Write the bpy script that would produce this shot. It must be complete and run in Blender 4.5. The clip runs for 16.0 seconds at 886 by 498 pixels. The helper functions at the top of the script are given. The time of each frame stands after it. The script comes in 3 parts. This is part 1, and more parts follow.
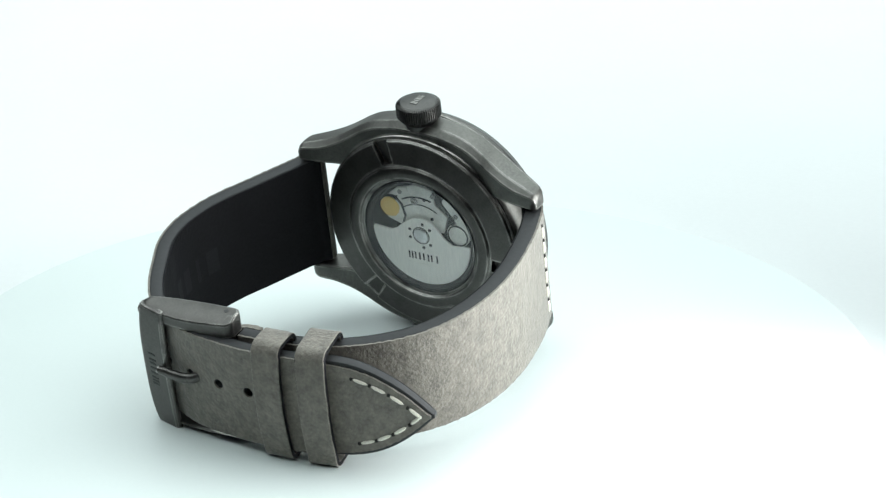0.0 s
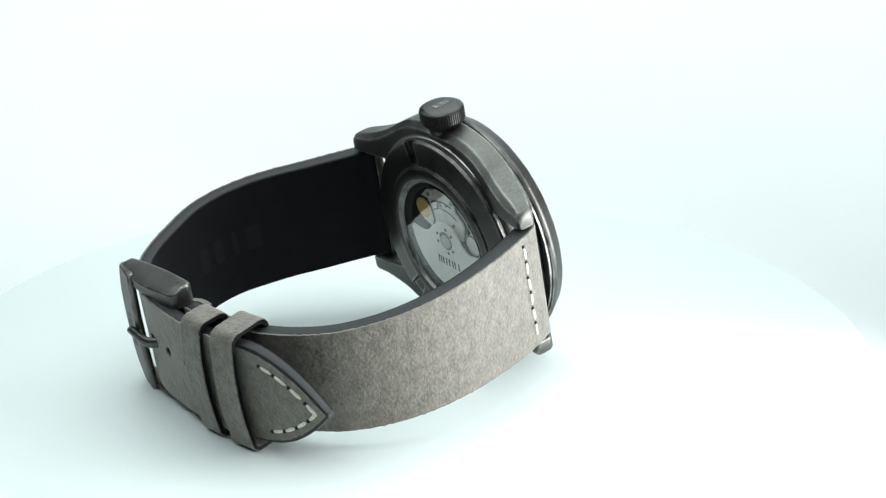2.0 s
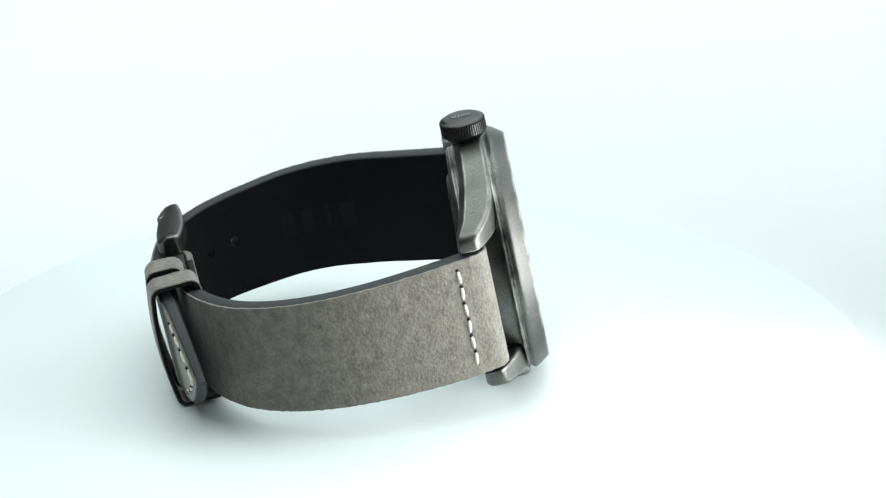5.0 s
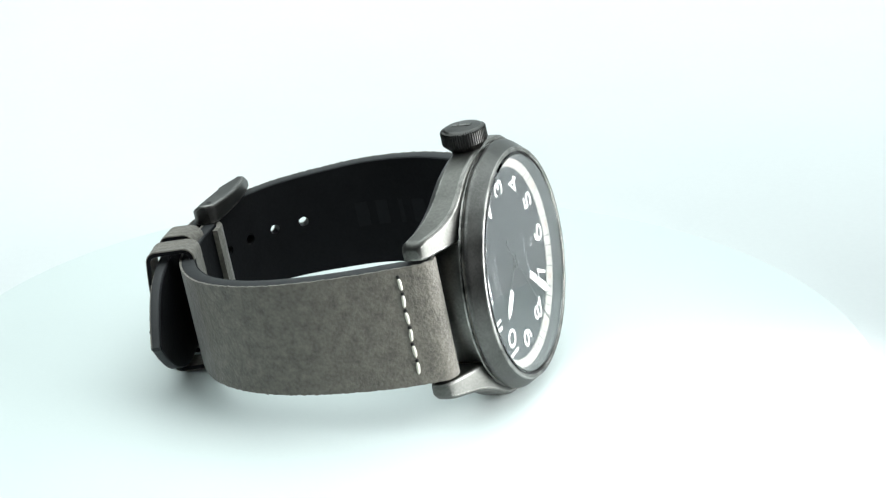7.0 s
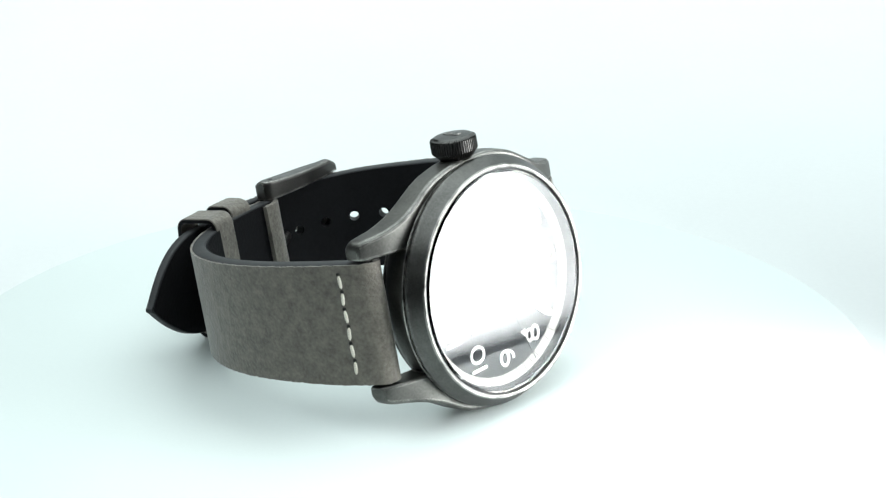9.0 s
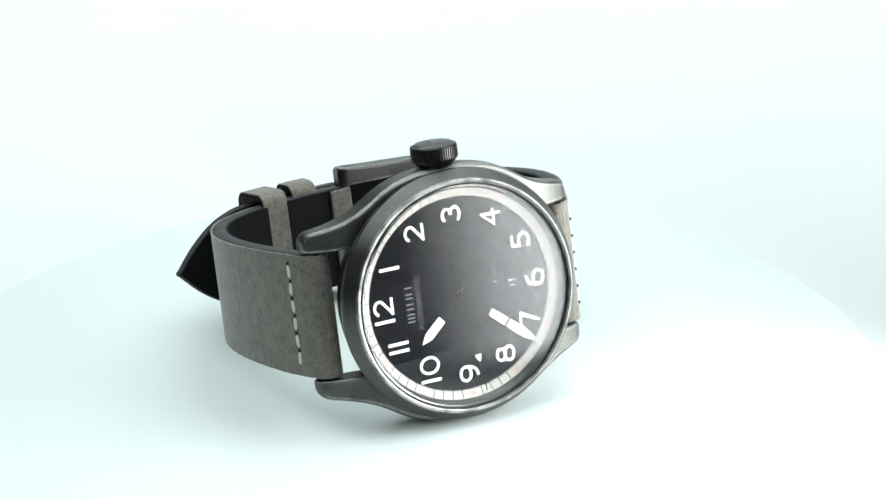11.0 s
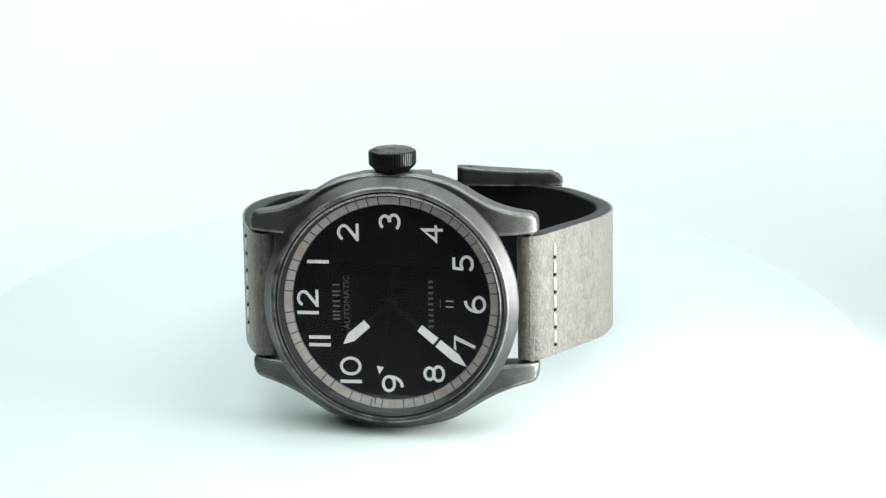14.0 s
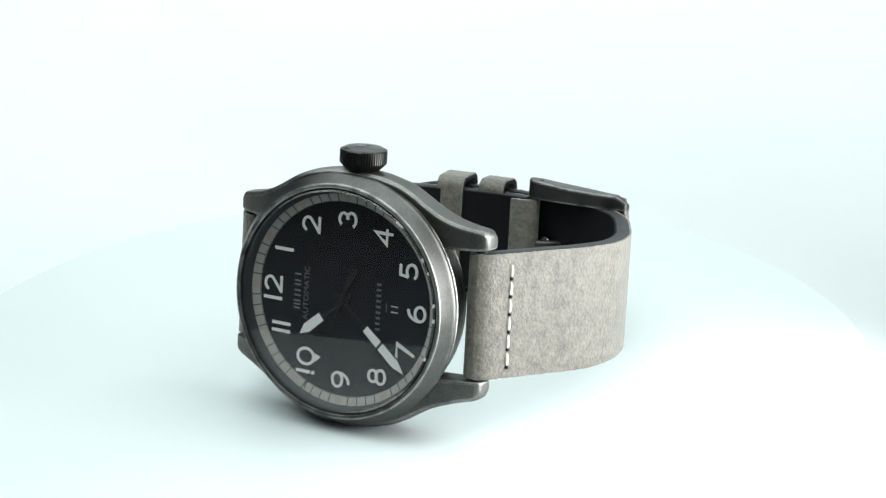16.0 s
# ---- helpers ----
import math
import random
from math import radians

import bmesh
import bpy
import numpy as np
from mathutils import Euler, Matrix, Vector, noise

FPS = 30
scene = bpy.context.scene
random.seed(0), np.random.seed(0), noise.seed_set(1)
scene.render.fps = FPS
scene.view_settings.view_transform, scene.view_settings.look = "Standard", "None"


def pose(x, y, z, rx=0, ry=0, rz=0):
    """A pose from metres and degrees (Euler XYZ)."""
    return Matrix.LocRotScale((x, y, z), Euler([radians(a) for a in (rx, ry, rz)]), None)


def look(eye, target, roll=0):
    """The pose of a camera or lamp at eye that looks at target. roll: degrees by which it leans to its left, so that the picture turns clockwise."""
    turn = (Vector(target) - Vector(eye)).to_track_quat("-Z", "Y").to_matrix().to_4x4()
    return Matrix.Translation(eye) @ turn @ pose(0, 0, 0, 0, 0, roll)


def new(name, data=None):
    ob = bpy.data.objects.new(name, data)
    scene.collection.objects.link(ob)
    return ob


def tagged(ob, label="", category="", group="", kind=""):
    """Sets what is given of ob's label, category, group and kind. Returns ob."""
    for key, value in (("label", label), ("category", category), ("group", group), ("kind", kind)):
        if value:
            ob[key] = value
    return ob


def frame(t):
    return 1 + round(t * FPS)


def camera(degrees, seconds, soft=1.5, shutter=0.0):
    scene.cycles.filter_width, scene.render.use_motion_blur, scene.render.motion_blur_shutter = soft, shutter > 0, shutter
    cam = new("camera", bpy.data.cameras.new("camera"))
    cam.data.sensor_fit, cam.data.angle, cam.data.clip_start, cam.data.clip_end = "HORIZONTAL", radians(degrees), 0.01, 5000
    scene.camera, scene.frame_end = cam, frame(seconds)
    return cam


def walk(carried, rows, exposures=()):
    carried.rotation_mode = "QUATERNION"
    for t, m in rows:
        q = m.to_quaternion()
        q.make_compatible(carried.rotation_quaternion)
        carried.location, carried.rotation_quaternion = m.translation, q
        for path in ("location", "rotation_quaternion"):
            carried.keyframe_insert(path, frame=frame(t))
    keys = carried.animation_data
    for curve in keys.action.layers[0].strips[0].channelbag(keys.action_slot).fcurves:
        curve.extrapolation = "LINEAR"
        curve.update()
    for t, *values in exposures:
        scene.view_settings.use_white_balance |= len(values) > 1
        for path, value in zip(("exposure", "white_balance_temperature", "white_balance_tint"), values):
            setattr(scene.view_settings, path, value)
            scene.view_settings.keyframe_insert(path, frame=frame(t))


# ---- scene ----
cam = camera(18.302, 16.0, soft=1.3)
EYE = Vector((0.0, -0.45404, 0.20775))
AIM = EYE + Vector((0.017703, 0.926461, -0.375974))
walk(cam, [(0, look(EYE, AIM, -1.097)), (16.0, look(EYE, AIM, -1.097))])

# ---- light: a bright panel beside the turntable, a soft box overhead, a dim studio round it ----
world = bpy.data.worlds.new("studio_dark")
scene.world = world
world.use_nodes = True
world.node_tree.nodes["Background"].inputs[0].default_value = (0.8, 0.95, 1.0, 1)
world.node_tree.nodes["Background"].inputs[1].default_value = 0.04


def area_lamp(name, eye, target, sx, sy, watts, colour):
    data = bpy.data.lights.new(name, "AREA")
    data.shape, data.size, data.size_y = "RECTANGLE", sx, sy
    data.energy, data.color = watts, colour
    ob = new(name, data)
    ob.matrix_world = look(eye, target)
    return ob


area_lamp("overhead_softbox", (0.03, 0.23, 0.62), (0.04, 0.21, 0.0), 1.45, 1.0, 12.8, (0.892, 1.0, 1.0))
# the upright panel shines strongest low down in its middle and fades towards its far edge
panel = area_lamp("side_panel", (0.100, -0.0475, 0.062), (0.0, -0.0475, 0.057), 0.155, 0.128, 0.40, (0.96, 1.0, 1.0))
panel.data.spread = radians(110)
panel.data.use_nodes = True


def fading_panel(nt):
    glow = nt.nodes["Emission"]
    geo = nt.nodes.new("ShaderNodeNewGeometry")
    xyz = nt.nodes.new("ShaderNodeSeparateXYZ")
    nt.links.new(geo.outputs["Position"], xyz.inputs[0])
    outs = []
    for axis, a, b, lo in (("Y", 0.022, -0.026, 0.0), ("Z", 0.118, 0.045, 0.3), ("Z", -0.003, 0.005, 0.0), ("Y", -0.122, -0.062, 0.0)):
        f = nt.nodes.new("ShaderNodeMapRange")
        f.interpolation_type = "SMOOTHSTEP"
        f.inputs["From Min"].default_value, f.inputs["From Max"].default_value = a, b
        f.inputs["To Min"].default_value, f.inputs["To Max"].default_value = lo, 1.0
        nt.links.new(xyz.outputs[axis], f.inputs["Value"])
        outs.append(f.outputs[0])
    total = outs[0]
    for out in outs[1:]:
        mul = nt.nodes.new("ShaderNodeMath")
        mul.operation = "MULTIPLY"
        nt.links.new(total, mul.inputs[0])
        nt.links.new(out, mul.inputs[1])
        total = mul.outputs[0]
    nt.links.new(total, glow.inputs["Strength"])


fading_panel(panel.data.node_tree)

# ---- materials ----
def material(name, base, rough, metal=0.0, scale=400.0, vary=0.25, bump=0.1, bump_scale=1200.0, spec=0.5, wear=None, sheen=0.0, second=None, aniso=None, relief=0.0003):
    """Two scales of noise on colour and roughness, fine relief, and worn edges where wear names a colour."""
    m = bpy.data.materials.new(name)
    m.use_nodes = True
    nt = m.node_tree
    b = nt.nodes["Principled BSDF"]
    L = nt.links.new
    co = nt.nodes.new("ShaderNodeTexCoord")
    vec = co.outputs["Object"]
    if aniso:
        mp = nt.nodes.new("ShaderNodeMapping")
        mp.inputs["Scale"].default_value = aniso
        L(vec, mp.inputs["Vector"])
        vec = mp.outputs["Vector"]
    big = nt.nodes.new("ShaderNodeTexNoise")
    big.inputs["Scale"].default_value, big.inputs["Detail"].default_value = scale, 4
    fine = nt.nodes.new("ShaderNodeTexNoise")
    fine.inputs["Scale"].default_value, fine.inputs["Detail"].default_value = bump_scale, 3
    L(vec, big.inputs["Vector"])
    L(vec, fine.inputs["Vector"])
    ramp = nt.nodes.new("ShaderNodeValToRGB")
    lo = [c * (1 - vary) for c in base]
    hi = [min(1, c * (1 + vary)) for c in (second or base)]
    ramp.color_ramp.elements[0].position, ramp.color_ramp.elements[1].position = 0.32, 0.68
    ramp.color_ramp.elements[0].color, ramp.color_ramp.elements[1].color = (*lo, 1), (*hi, 1)
    mixf = nt.nodes.new("ShaderNodeMix")
    mixf.data_type = "FLOAT"
    mixf.inputs[0].default_value = 0.45
    L(big.outputs["Fac"], mixf.inputs[2])
    L(fine.outputs["Fac"], mixf.inputs[3])
    L(mixf.outputs[0], ramp.inputs[0])
    colour = ramp.outputs["Color"]
    if wear:
        geo = nt.nodes.new("ShaderNodeNewGeometry")
        soft = nt.nodes.new("ShaderNodeBevel")
        soft.samples = 6
        soft.inputs["Radius"].default_value = 0.0006
        dot = nt.nodes.new("ShaderNodeVectorMath")
        dot.operation = "DOT_PRODUCT"
        L(soft.outputs[0], dot.inputs[0])
        L(geo.outputs["Normal"], dot.inputs[1])
        edge = nt.nodes.new("ShaderNodeMapRange")
        edge.inputs[1].default_value, edge.inputs[2].default_value = 0.9985, 0.965
        L(dot.outputs["Value"], edge.inputs[0])
        mul = nt.nodes.new("ShaderNodeMath")
        mul.operation = "MULTIPLY"
        L(edge.outputs[0], mul.inputs[0])
        chips = nt.nodes.new("ShaderNodeMapRange")
        chips.inputs[1].default_value, chips.inputs[2].default_value = 0.30, 0.55
        L(big.outputs["Fac"], chips.inputs[0])
        L(chips.outputs[0], mul.inputs[1])
        mix = nt.nodes.new("ShaderNodeMix")
        mix.data_type = "RGBA"
        mix.inputs["B"].default_value = (*wear, 1)
        L(mul.outputs[0], mix.inputs["Factor"])
        L(colour, mix.inputs["A"])
        colour = mix.outputs["Result"]
    L(colour, b.inputs["Base Color"])
    rr = nt.nodes.new("ShaderNodeMapRange")
    rr.inputs[3].default_value, rr.inputs[4].default_value = max(0.02, rough - 0.09), min(1, rough + 0.09)
    L(big.outputs["Fac"], rr.inputs[0])
    L(rr.outputs[0], b.inputs["Roughness"])
    b.inputs["Metallic"].default_value = metal
    b.inputs["Specular IOR Level"].default_value = spec
    if sheen:
        b.inputs["Sheen Weight"].default_value = sheen
    if bump:
        bp = nt.nodes.new("ShaderNodeBump")
        bp.inputs["Strength"].default_value, bp.inputs["Distance"].default_value = bump, relief
        L(fine.outputs["Fac"], bp.inputs["Height"])
        L(bp.outputs[0], b.inputs["Normal"])
    return m


def glass(name, ior, tint):
    m = bpy.data.materials.new(name)
    m.use_nodes = True
    b = m.node_tree.nodes["Principled BSDF"]
    b.inputs["Base Color"].default_value = (*tint, 1)
    b.inputs["Roughness"].default_value = 0.0
    b.inputs["Transmission Weight"].default_value = 1.0
    b.inputs["IOR"].default_value = ior
    return m


PAPER = material("white_paper", (0.775, 0.80, 0.803), 0.75, scale=30, vary=0.015, bump=0.03, bump_scale=900, spec=0.2)
ACRYLIC = material("white_acrylic", (0.655, 0.715, 0.705), 0.40, scale=40, vary=0.012, bump=0.0, spec=0.35)
WALL = material("studio_wall_paint", (0.10, 0.10, 0.11), 0.8, scale=6, vary=0.1, bump=0.1, bump_scale=80)
STEEL = material("worn_gunmetal", (0.126, 0.125, 0.117), 0.44, 1.0, scale=260, vary=0.28, bump=0.05, bump_scale=2600, wear=(0.50, 0.49, 0.465))
STEEL_BRUSHED = material("brushed_gunmetal", (0.096, 0.095, 0.091), 0.40, 1.0, scale=300, vary=0.25, bump=0.06, bump_scale=3000, wear=(0.50, 0.49, 0.465))
STEEL_DARK = material("dark_gunmetal", (0.092, 0.089, 0.085), 0.42, 1.0, scale=300, vary=0.2, bump=0.04, bump_scale=2600, wear=(0.40, 0.39, 0.37))
STEEL_CROWN = material("knurled_gunmetal", (0.080, 0.079, 0.076), 0.36, 1.0, scale=300, vary=0.25, bump=0.03, bump_scale=2600)
STEEL_BRIGHT = material("polished_steel", (0.48, 0.48, 0.48), 0.22, 1.0, scale=500, vary=0.15, bump=0.0)
LEATHER = material("distressed_grey_leather", (0.108, 0.095, 0.078), 0.60, scale=520, vary=0.24, bump=0.5, bump_scale=1700, spec=0.45, sheen=0.3, second=(0.159, 0.145, 0.121), relief=0.00038)
EDGE = material("painted_leather_edge", (0.023, 0.0242, 0.026), 0.6, scale=300, vary=0.15, bump=0.15, bump_scale=900, spec=0.35)
LINING = material("black_leather_lining", (0.0075, 0.0075, 0.009), 0.7, scale=260, vary=0.25, bump=0.3, bump_scale=1600, spec=0.12)
MARK = material("pressed_black_leather", (0.010, 0.010, 0.012), 0.62, scale=260, vary=0.2, bump=0.2, bump_scale=1600, spec=0.13)
THREAD = material("cream_thread", (0.76, 0.73, 0.64), 0.8, scale=1500, vary=0.15, bump=0.5, bump_scale=4000)
HOLE = material("stitch_hole_dark", (0.012, 0.011, 0.010), 0.9, bump=0)
DIAL = material("black_dial_lacquer", (0.0050, 0.0050, 0.0065), 0.6, scale=60, vary=0.06, bump=0.0, spec=0.04)
LUME = material("white_lume_print", (0.74, 0.735, 0.70), 0.6, scale=900, vary=0.03, bump=0.0)
PRINT = material("grey_print", (0.11, 0.11, 0.11), 0.5, scale=900, vary=0.05, bump=0.0)
DATE_PRINT = material("pale_date_print", (0.45, 0.45, 0.44), 0.5, scale=900, vary=0.05, bump=0.0)
PRINT_DIM = material("dim_grey_print", (0.075, 0.075, 0.08), 0.5, scale=900, vary=0.05, bump=0.0)
TRACK = material("silver_minute_track", (0.36, 0.34, 0.305), 0.5, 0.0, scale=600, vary=0.08, bump=0.0)
INK = material("black_ink", (0.01, 0.01, 0.011), 0.5, scale=900, vary=0.1, bump=0.0)
RED_INK = material("red_ink", (0.38, 0.21, 0.17), 0.5, scale=900, vary=0.1, bump=0.0)
HAND_BLACK = material("black_metal_hand", (0.005, 0.005, 0.006), 0.4, 0.0, scale=900, vary=0.1, bump=0.0, spec=0.15)
ROTOR = material("brushed_silver_rotor", (0.86, 0.86, 0.81), 0.42, 0.3, scale=500, vary=0.10, bump=0.04, bump_scale=2500, aniso=(1, 6, 1))
BRIDGE = material("grained_movement_bridge", (0.76, 0.76, 0.71), 0.38, 0.4, scale=500, vary=0.18, bump=0.05, bump_scale=2500)
# dark springs and marks, and recess shade put into the colour
MOVEMENT_DARK = material("dark_parts_and_recess_shade", (0.035, 0.035, 0.035), 0.5, 0.6, scale=500, vary=0.2, bump=0.05)
GOLD = material("golden_balance_wheel", (0.72, 0.52, 0.20), 0.35, 1.0, scale=700, vary=0.1, bump=0.02)
SAPPHIRE = glass("sapphire_crystal", 1.52, (0.985, 0.99, 1.0))

# ---- building tools: meshes are written in millimetres in the watch's own axes ----
# x towards the crown, y towards twelve, z out of the dial
MM = 0.001
WATCH_AXES = Matrix((
    (-0.177081, -0.356088, 0.917520, 0.020368),
    (0.043972, -0.934185, -0.354069, -0.004977),
    (0.983213, -0.022354, 0.181084, 0.022403),
    (0, 0, 0, 1)))


def part(name, bm, mat, parent=None, label="", smooth=35, bevel=0.0, seg=2, basis=None, mm=True):
    me = bpy.data.meshes.new(name)
    bmesh.ops.recalc_face_normals(bm, faces=bm.faces)
    if mm:
        bmesh.ops.scale(bm, vec=(MM, MM, MM), verts=bm.verts)
    bm.to_mesh(me)
    bm.free()
    me.materials.append(mat)
    if smooth:
        me.shade_smooth()
        me.set_sharp_from_angle(angle=radians(smooth))
    ob = new(name, me)
    if parent is not None:
        ob.parent = parent
        if parent.type == "EMPTY":
            ob.matrix_basis = WATCH_AXES
    if basis is not None:
        ob.matrix_basis = basis
    if bevel:
        md = ob.modifiers.new("soft_edge", "BEVEL")
        md.width, md.segments, md.limit_method, md.angle_limit = bevel * MM, seg, "ANGLE", radians(34)
        md.harden_normals = False
    if label:
        ob["label"] = label
    return ob


def twin(ob, parent, basis):
    c = bpy.data.objects.new(ob.name, ob.data)
    scene.collection.objects.link(c)
    c.parent, c.matrix_basis = parent, basis
    return c


def lathe(profile, n=144, radius=None, closed=True, hub=False):
    """A ring from (r, z) pairs round the z axis; radius(i, k, r) may notch it."""
    bm = bmesh.new()
    rings = []
    for i in range(n):
        a = 2 * math.pi * i / n
        row = []
        for k, (r, z) in enumerate(profile):
            rr = radius(i, k, r) if radius else r
            row.append(bm.verts.new((rr * math.cos(a), rr * math.sin(a), z)))
        rings.append(row)
    last = len(profile) if closed else len(profile) - 1
    for i in range(n):
        a, b = rings[i], rings[(i + 1) % n]
        for k in range(last):
            k2 = (k + 1) % len(profile)
            bm.faces.new((a[k], b[k], b[k2], a[k2]))
    if hub:
        bm.faces.new([r[0] for r in rings])
        bm.faces.new([r[-1] for r in rings][::-1])
    return bm


def disc(r, z0, z1, n=96, cx=0.0, cy=0.0, chamfer=0.0):
    c = chamfer
    prof = [(r - c, z0), (r, z0 + c), (r, z1 - c), (r - c, z1)] if c else [(r, z0), (r, z1)]
    bm = lathe(prof, n, closed=False, hub=True)
    bmesh.ops.translate(bm, vec=(cx, cy, 0), verts=bm.verts)
    return bm


def box(x0, x1, y0, y1, z0, z1):
    bm = bmesh.new()
    bmesh.ops.create_cube(bm, size=1)
    for v in bm.verts:
        v.co = (x0 + (v.co.x + 0.5) * (x1 - x0), y0 + (v.co.y + 0.5) * (y1 - y0), z0 + (v.co.z + 0.5) * (z1 - z0))
    return bm


def prism(outline, z0, z1):
    bm = bmesh.new()
    lo = [bm.verts.new((x, y, z0)) for x, y in outline]
    hi = [bm.verts.new((x, y, z1)) for x, y in outline]
    bm.faces.new(lo[::-1])
    bm.faces.new(hi)
    n = len(outline)
    for i in range(n):
        bm.faces.new((lo[i], lo[(i + 1) % n], hi[(i + 1) % n], hi[i]))
    return bm


def merge(*bms):
    out = bmesh.new()
    for b in bms:
        tmp = bpy.data.meshes.new("tmp")
        b.to_mesh(tmp)
        b.free()
        out.from_mesh(tmp)
        bpy.data.meshes.remove(tmp)
    return out


def moved(bm, m):
    bmesh.ops.transform(bm, matrix=m, verts=bm.verts)
    return bm


def cut(bm, cutter):
    """bm less cutter, as a new bmesh."""
    obs = []
    for b in (bm, cutter):
        bmesh.ops.recalc_face_normals(b, faces=b.faces)
        me = bpy.data.meshes.new("tmp")
        b.to_mesh(me)
        b.free()
        obs.append(new("tmp", me))
    md = obs[0].modifiers.new("cut", "BOOLEAN")
    md.operation, md.object, md.solver = "DIFFERENCE", obs[1], "EXACT"
    bpy.context.view_layer.update()
    res = bpy.data.meshes.new_from_object(obs[0].evaluated_get(bpy.context.evaluated_depsgraph_get()))
    out = bmesh.new()
    out.from_mesh(res)
    bpy.data.meshes.remove(res)
    for o in obs:
        me = o.data
        bpy.data.objects.remove(o)
        bpy.data.meshes.remove(me)
    return out


def letters(text, height, wide=1.0, depth=0.05, bold=0.0):
    """Letters of that height, centred on the origin, standing up from z = 0."""
    cu = bpy.data.curves.new("tmp", "FONT")
    cu.body, cu.size, cu.extrude, cu.offset = text, 1.0, 0.0, 0.0
    cu.align_x, cu.resolution_u = "CENTER", 4
    ob = new("tmp", cu)
    bpy.context.view_layer.update()
    me = bpy.data.meshes.new_from_object(ob.evaluated_get(bpy.context.evaluated_depsgraph_get()))
    bm = bmesh.new()
    bm.from_mesh(me)
    bpy.data.objects.remove(ob)
    bpy.data.curves.remove(cu)
    bpy.data.meshes.remove(me)
    xs, ys = [v.co.x for v in bm.verts], [v.co.y for v in bm.verts]
    k = height / (max(ys) - min(ys))
    cx, cy = (max(xs) + min(xs)) / 2, (max(ys) + min(ys)) / 2
    for v in bm.verts:
        v.co = ((v.co.x - cx) * k * wide, (v.co.y - cy) * k, 0)
    ret = bmesh.ops.extrude_face_region(bm, geom=bm.faces[:])
    for g in ret["geom"]:
        if isinstance(g, bmesh.types.BMVert):
            g.co.z += depth
    return bm


def stroke(points, width, z0, z1, closed=False):
    """A flat band of that width along a line in the dial's plane."""
    pts = [Vector(p) for p in points]
    n = len(pts)
    left, right = [], []
    for i, p in enumerate(pts):
        a = pts[(i - 1) % n] if closed or i else p
        b = pts[(i + 1) % n] if closed or i < n - 1 else p
        t = (b - a).normalized()
        nrm = Vector((-t.y, t.x))
        k = 1.0
        if (closed or 0 < i < n - 1):
            c = (p - a).normalized().dot((b - p).normalized())
            k = 1 / max(0.45, math.sqrt(max(0.01, (1 + c) / 2)))
        left.append(p + nrm * width / 2 * k)
        right.append(p - nrm * width / 2 * k)
    bm = bmesh.new()
    vs = [[bm.verts.new((q.x, q.y, z)) for q in row] for row in (left, right) for z in (z0, z1)]
    ll, lh, rl, rh = vs
    for i in range(n if closed else n - 1):
        j = (i + 1) % n
        bm.faces.new((lh[i], lh[j], rh[j], rh[i]))
        bm.faces.new((ll[i], rl[i], rl[j], ll[j]))
        bm.faces.new((ll[i], ll[j], lh[j], lh[i]))
        bm.faces.new((rl[i], rh[i], rh[j], rl[j]))
    if not closed:
        bm.faces.new((ll[0], lh[0], rh[0], rl[0]))
        bm.faces.new((ll[-1], rl[-1], rh[-1], lh[-1]))
    return bm


def curve_at(table, v):
    """Smooth reading of a table of (key, value)."""
    if v <= table[0][0]:
        return table[0][1]
    for i in range(len(table) - 1):
        (a, p), (b, q) = table[i], table[i + 1]
        if v <= b:
            p0 = table[i - 1] if i else (2 * a - b, 2 * p - q)
            q1 = table[i + 2] if i + 2 < len(table) else (2 * b - a, 2 * q - p)
            m0, m1 = (q - p0[1]) / (b - p0[0]), (q1[1] - p) / (q1[0] - a)
            u, h = (v - a) / (b - a), b - a
            return (2*u**3 - 3*u*u + 1) * p + (u**3 - 2*u*u + u) * h * m0 + (3*u*u - 2*u**3) * q + (u**3 - u*u) * h * m1
    return table[-1][1]


# ---- the setting ----
def build_setting():
    bm = bmesh.new()
    prof = [(-0.15, -0.004), (0.40, -0.004)] + [(0.40 + 0.2 * math.sin(a), 0.196 - 0.2 * math.cos(a)) for a in np.linspace(0.1, math.pi / 2, 14)] + [(0.60, 0.9)]
    rows = [[bm.verts.new((x, y, z)) for y, z in prof] for x in np.linspace(-0.17, 0.6, 9)]
    for a, b in zip(rows, rows[1:]):
        for k in range(len(prof) - 1):
            bm.faces.new((a[k], b[k], b[k + 1], a[k + 1]))
    ob = part("backdrop", bm, PAPER, mm=False)
    md = ob.modifiers.new("thickness", "SOLIDIFY")
    md.thickness = 0.0015
    md.offset = -1
    tagged(ob, "plain white seamless paper sweep under the turntable", "backdrop", kind="structure")
    for name, b in (("floor", box(-1.3, 1.3, -1.3, 1.3, -0.06, -0.012)), ("ceiling", box(-1.3, 1.3, -1.3, 1.3, 1.3, 1.36)),
                    ("wall_north", box(-1.3, 1.3, 1.3, 1.36, -0.06, 1.36)), ("wall_south", box(-1.3, 1.3, -1.36, -1.3, -0.06, 1.36)),
                    ("wall_east", box(1.3, 1.36, -1.3, 1.3, -0.06, 1.36)), ("wall_west", box(-1.36, -1.3, -1.3, 1.3, -0.06, 1.36))):
        tagged(part(name, b, WALL, mm=False, smooth=0), "plain dark grey painted studio surface", name.split("_")[0], kind="structure")


build_setting()


